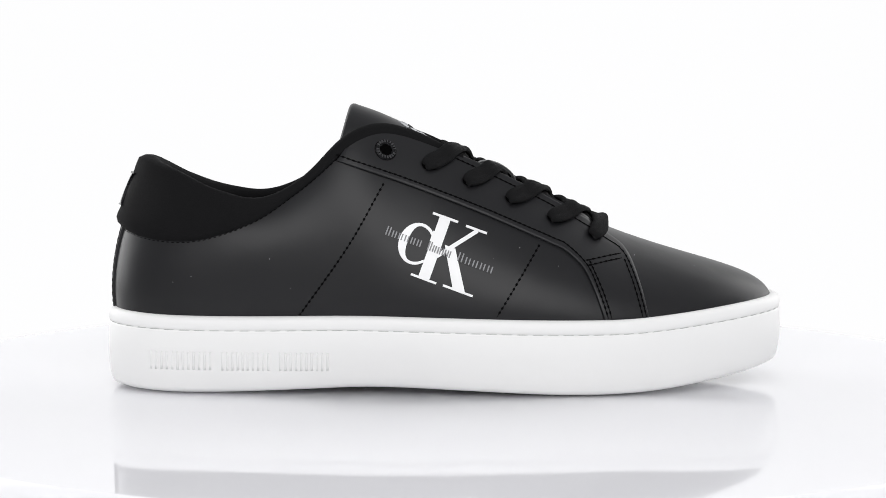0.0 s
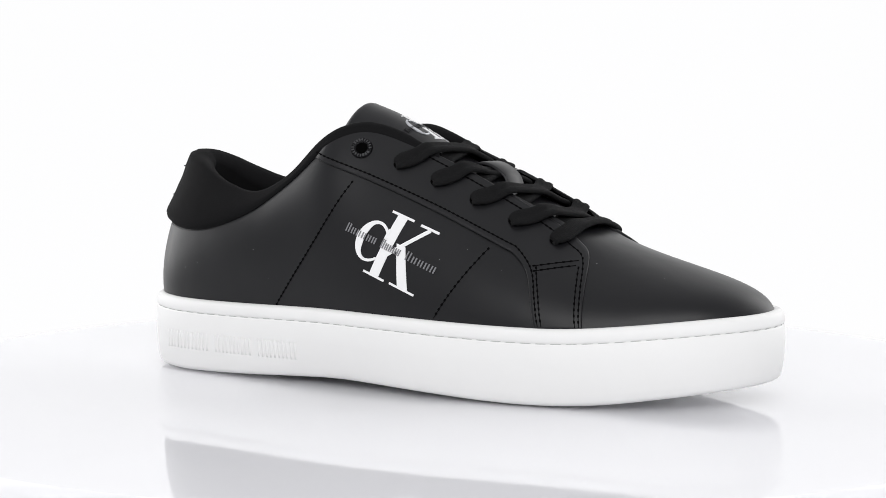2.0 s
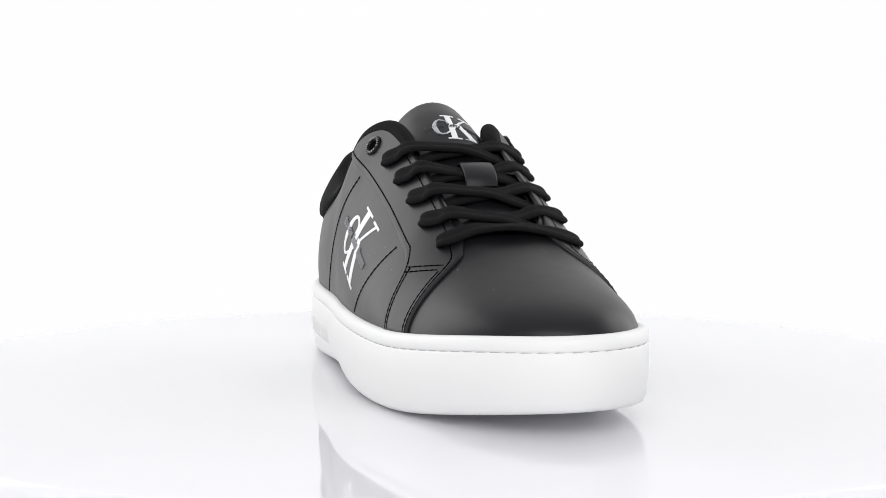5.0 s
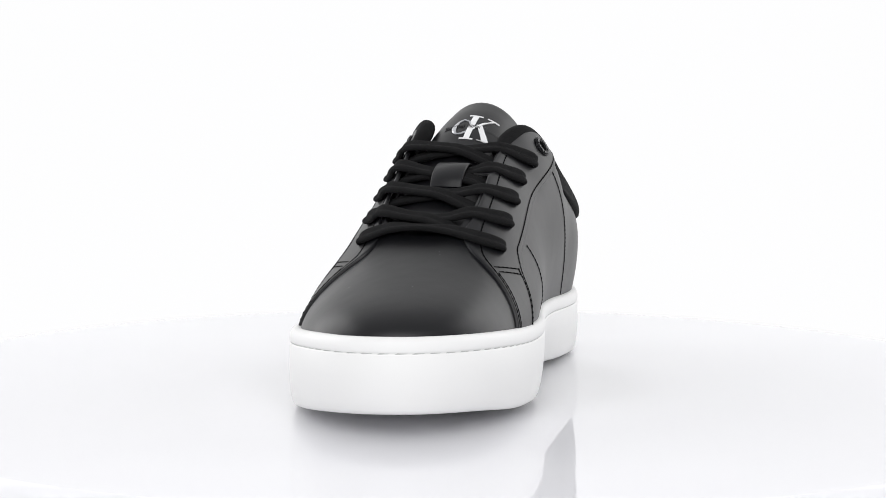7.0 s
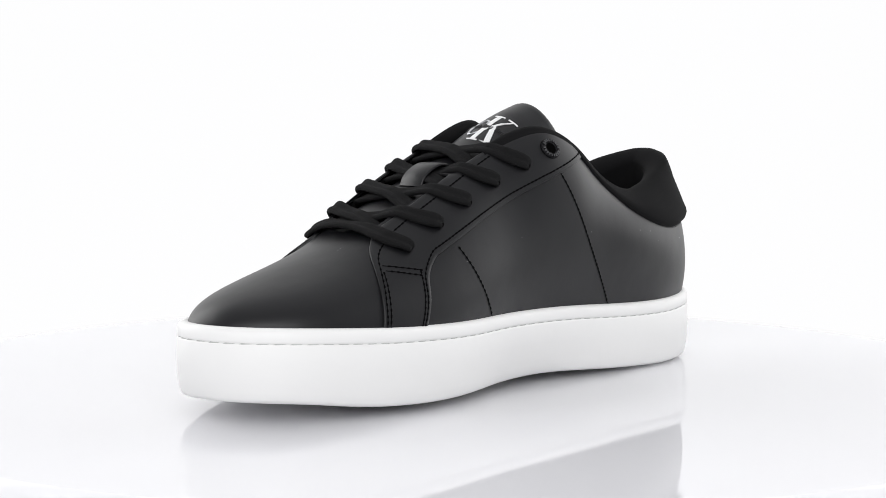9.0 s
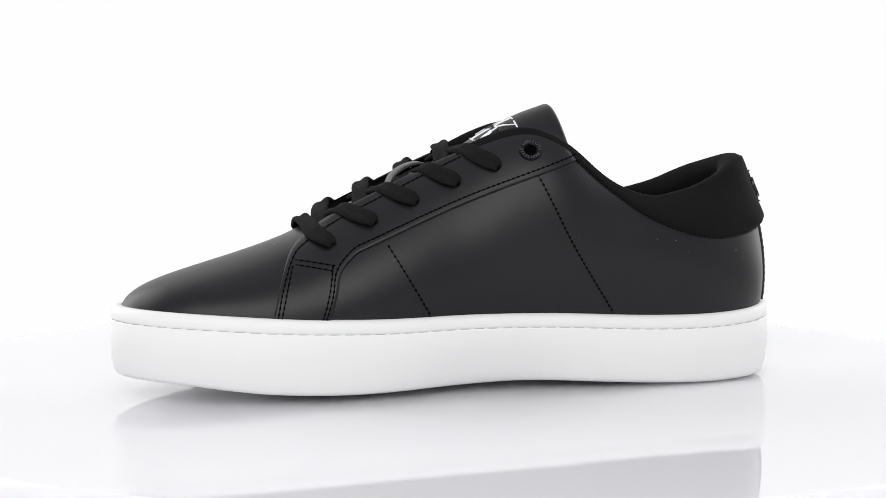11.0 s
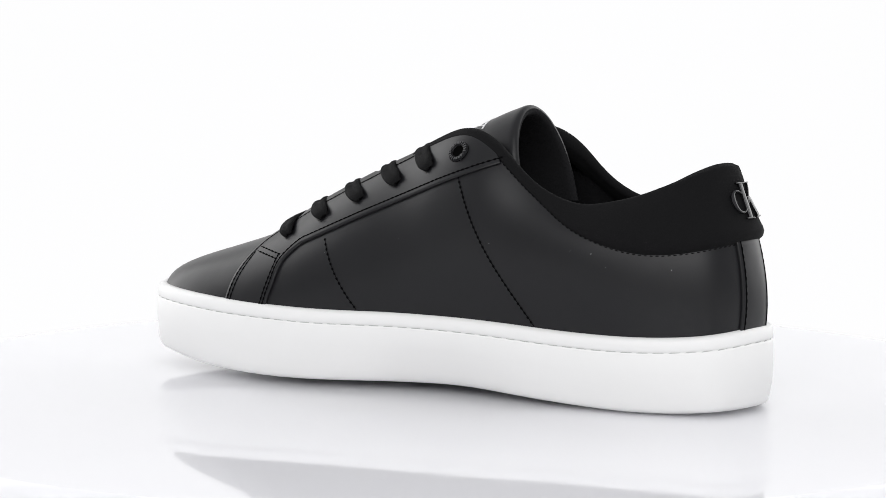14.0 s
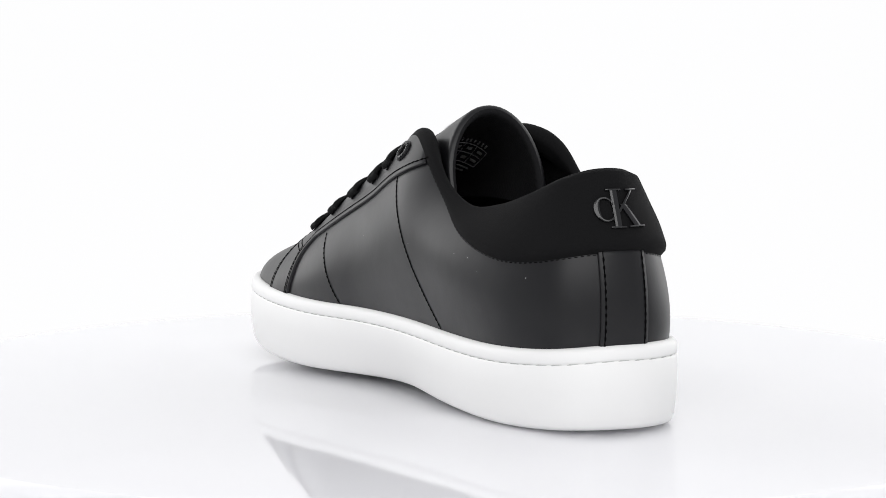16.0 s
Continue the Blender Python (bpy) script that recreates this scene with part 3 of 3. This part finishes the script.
def strip_bow(c, rx, ry, thick, a0, a1, n=30):
    """An open ring, thick on its back and fine at its ends."""
    ang = np.radians(np.linspace(a0, a1, n))
    out = np.column_stack([c[0] + rx * np.cos(ang), c[1] + ry * np.sin(ang)])
    t = 0.035 + thick * np.sin(np.linspace(0, math.pi, n)) ** 1.5
    inn = np.column_stack([c[0] + (rx - t) * np.cos(ang), c[1] + (ry - 0.035 - t * 0.12) * np.sin(ang)])
    return out, inn


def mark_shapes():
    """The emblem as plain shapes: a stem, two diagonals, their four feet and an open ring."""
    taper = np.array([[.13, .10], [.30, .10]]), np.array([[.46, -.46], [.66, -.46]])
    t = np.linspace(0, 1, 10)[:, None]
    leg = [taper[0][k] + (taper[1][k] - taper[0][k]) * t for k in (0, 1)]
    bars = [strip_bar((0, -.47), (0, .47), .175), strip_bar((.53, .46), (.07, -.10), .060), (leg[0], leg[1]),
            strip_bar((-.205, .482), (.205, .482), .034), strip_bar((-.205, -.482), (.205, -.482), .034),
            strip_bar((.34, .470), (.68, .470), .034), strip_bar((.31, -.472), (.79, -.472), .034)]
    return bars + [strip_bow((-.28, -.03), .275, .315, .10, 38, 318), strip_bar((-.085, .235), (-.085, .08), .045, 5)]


WORDS = ((-.79, -.19), (-.11, .28), (.37, .97))


def lay(name, edges, place, lift, mat, parent, nb=4):
    """A flat shape given by two edges, laid on a surface by place()."""
    a, b = edges
    p, n = np.zeros((len(a), nb, 3)), np.zeros((len(a), nb, 3))
    for i in range(len(a)):
        for j in range(nb):
            p[i, j], n[i, j] = place(*(a[i] + (b[i] - a[i]) * j / (nb - 1)))
    ob = sheet(name, p, n, lift, mat, parent, edge=0.9, sink=0.0002)
    ob.data.polygons.foreach_set("use_smooth", [False] * len(ob.data.polygons))
    return ob


def word_bars(place, lift, mat, parent, fine=.019):
    """Words as rows of slender upright bars, two for each sign, the first of a word taller."""
    for (x0, x1), count in zip(WORDS, (6, 5, 5)):
        pitch = (x1 - x0) / count
        for k in range(count):
            top = .075 if k == 0 else .038
            for f in (.20, .66):
                a = x0 + pitch * (k + f)
                lay("print_bar", strip_bar((a, -.06), (a, top), fine, 4), place, lift, mat, parent, nb=2)


def build_side_mark(shoe):
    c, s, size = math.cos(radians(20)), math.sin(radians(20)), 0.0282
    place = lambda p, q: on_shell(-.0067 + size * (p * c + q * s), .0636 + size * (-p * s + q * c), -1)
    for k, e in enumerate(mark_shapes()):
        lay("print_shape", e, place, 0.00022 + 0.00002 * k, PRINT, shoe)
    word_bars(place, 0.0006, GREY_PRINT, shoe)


def tongue_at(xc, y):
    c, w = spline(TONGUE_X, 120), spline(TONGUE_W, 120)
    i = int(np.argmin(abs(c[:, 0] - xc)))

    def point(i, a):
        bend = 1 - math.cos(a)
        return np.array((c[i, 0] + w[i, 2] * bend, c[i, 1] + w[i, 0] * math.sin(a), c[i, 2] - w[i, 1] * bend))
    a = math.asin(max(-.98, min(.98, (y - c[i, 1]) / w[i, 0])))
    n = np.cross(point(min(i + 1, 119), a) - point(max(i - 1, 0), a), point(i, a + .02) - point(i, a - .02))
    n = n / np.linalg.norm(n)
    f = (c[i, 0] - xc)
    return point(i, a) - np.array([f, 0, 0]) * 0.9, n if n[2] > 0 else -n


def build_tongue_marks(tongue, shoe):
    place = lambda p, q: tongue_at(-.0178 - .0185 * q, .0046 + .0156 * p)
    for k, e in enumerate(mark_shapes()):
        lay("print_shape", e, place, 0.00022 + 0.00002 * k, SILVER if k > 6 else PRINT, tongue)
    word_bars(place, 0.0005, DIM_PRINT, tongue, .014)
    # loop that holds the second lace row
    path = spline([(.0110, .0072, .0950), (.0138, .0072, .0976), (.0180, .0072, .0980), (.0230, .0072, .0962), (.0272, .0072, .0930), (.0292, .0072, .0890)], 22)
    t = np.gradient(path, axis=0)
    up = np.cross(t, (0, 1, 0))
    up /= np.linalg.norm(up, axis=1)[:, None]
    up *= np.sign(up[:, 2:].sum())
    rows = []
    for q, u in zip(path, up):
        rows.append([q + np.array([0, y, 0]) + u * h for y, h in ((-.0072, 0), (-.0072, .0008), (-.0066, .0012), (0, .0013), (.0066, .0012), (.0072, .0008), (.0072, 0), (0, 0), (-.0072, 0))])
    g = np.array(rows)
    link("lace_loop", [*g.reshape(-1, 3)], grid_faces(len(path), g.shape[1]), LEATHER, tongue, "black leather lace loop")
    # printed size label on the back of the tongue, as plain bars
    low = tongue_grid(0.0046)

    def back(p, q):
        i, j = 30 - 15 * q, 15.5 - 6 * p
        i0, j0 = int(i), int(j)
        return low[i0, j0] + (low[min(i0 + 1, 43), j0] - low[i0, j0]) * (i - i0) + (low[i0, j0 + 1] - low[i0, j0]) * (j - j0), np.array([-.6, 0, -.8])
    for p0, p1, q in ((-.25, .95, .14), (-.25, .95, .32), (-.25, .95, .50)):
        lay("label_bar", strip_bar((p0, q), (p1, q), .012, 10), back, 0.0001, LABEL_GREY, tongue, nb=2)
    for p, q0, q1 in ((-.25, .14, .50), (.15, .14, .50), (.55, .14, .50), (.95, .14, .50)):
        lay("label_bar", strip_bar((p, q0), (p, q1), .016, 6), back, 0.0001, LABEL_GREY, tongue, nb=2)
    for p0, p1, q, w in ((-.10, .06, .23, .05), (.28, .44, .23, .05), (.66, .84, .23, .05), (-.12, .08, .41, .04), (.30, .46, .41, .05), (.64, .86, .41, .04),
                         (-.2, .3, .57, .025), (.4, .85, .57, .025), (-.2, .2, .64, .025), (.4, .75, .64, .025)):
        lay("label_bar", strip_bar((p0, q), (p1, q), w, 6), back, 0.0001, LABEL_GREY, tongue, nb=2)
    for k in range(8):
        p = -.2 + .14 * k
        lay("label_bar", strip_bar((p, .10), (p, .02), .05, 4), back, 0.0001, LABEL_GREY, tongue, nb=2)


def build_heel(shoe, collar):
    """Raised heel strip with seams, and the glossy emblem on the collar."""
    def ray(tree, y, z):
        hit = tree.ray_cast(Vector((-0.25, y, z)), Vector((1, 0, 0)), 0.2)
        return (np.array(hit[0]), hit[1]) if hit[0] is not None else (None, None)

    def on_heel(y, z):
        p, _ = ray(TREE, y, z)
        return p, SHELL_N.reshape(-1, 3)[np.argmin(((SHELL.reshape(-1, 3) - p) ** 2).sum(1))]
    p, n = np.zeros((18, 12, 3)), np.zeros((18, 12, 3))
    for i, z in enumerate(np.linspace(.0325, .0712, 18)):
        for j, y in enumerate(np.linspace(.0048, -.0150, 12)):
            p[i, j], n[i, j] = on_heel(y, z)
    strip = sheet("heel_strip", p, n, 0.0011, LEATHER, shoe, "black leather heel strip", crisp=True)
    for y in (.0030, -.0132):
        got = [on_heel(y, z) for z in np.arange(.0345, .071, .003)]
        seam("stitching", np.array([g[0] for g in got]), np.array([g[1] for g in got]), THREAD, strip, lift=0.0012, groove=0.00022, r=0.0004)
    me = collar.data
    tree = BVHTree.FromPolygons([v.co for v in me.vertices], [tuple(f.vertices) for f in me.polygons])

    def place(p, q):
        y, z = -.0030 - .0150 * p, .0868 + .0147 * q
        a = ray(tree, y, z)[0]
        b, c = ray(tree, y + .002, z)[0], ray(tree, y, z + .002)[0]
        if b is None or c is None:
            return a, np.array([-1.0, 0, 0])
        m = np.cross(b - a, c - a)
        m = m / np.linalg.norm(m)
        return a, m if m[0] < 0 else -m
    for k, e in enumerate(mark_shapes()):
        lay("emblem_shape", e, place, 0.0011 + 0.00004 * k, GLOSS, collar)


def build_lint(shoe):
    """A few pale dust specks caught on the leather and the knit."""
    rng = random.Random(11)
    verts, faces = [], []
    for _ in range(26):
        side = rng.choice((-1, 1))
        p, n = on_shell(rng.uniform(-.13, .12), rng.uniform(.042, .085), side)
        q = Vector(n).to_track_quat("Z", "Y").to_matrix()
        r = rng.uniform(.00010, .00022)
        v = len(verts)
        for h, w in ((-.0001, r), (r * .8, r * .6)):
            verts += [Vector(p) + q @ Vector((w * math.cos(a), w * math.sin(a) * 1.6, h)) for a in (0, 1.57, 3.14, 4.71)]
        faces += [(v + 4, v + 5, v + 6, v + 7)] + [(v + j, v + (j + 1) % 4, v + 4 + (j + 1) % 4, v + 4 + j) for j in range(4)]
    tagged(link("lint", verts, faces, LINT, shoe, "pale specks of dust"), kind="stuff")


def build_shoe():
    shoe = new("sneaker")
    tagged(shoe, "low black leather sneaker with white rubber sole and black laces", "shoe")
    build_sole(shoe)
    build_upper(shoe)
    collar = build_collar(shoe)
    tongue = build_tongue(shoe)
    build_stays(shoe)
    build_laces(shoe)
    build_side_mark(shoe)
    build_tongue_marks(tongue, shoe)
    build_heel(shoe, collar)
    build_lint(shoe)
    return shoe


turntable = build_studio()
sneaker = build_shoe()


def motions():
    """The table turns the shoe evenly, clockwise from above."""
    for thing in (turntable, sneaker):
        walk(thing, [(t, pose(0, 0, 0, 0, 0, -15.33 * t)) for t in range(17)])


motions()
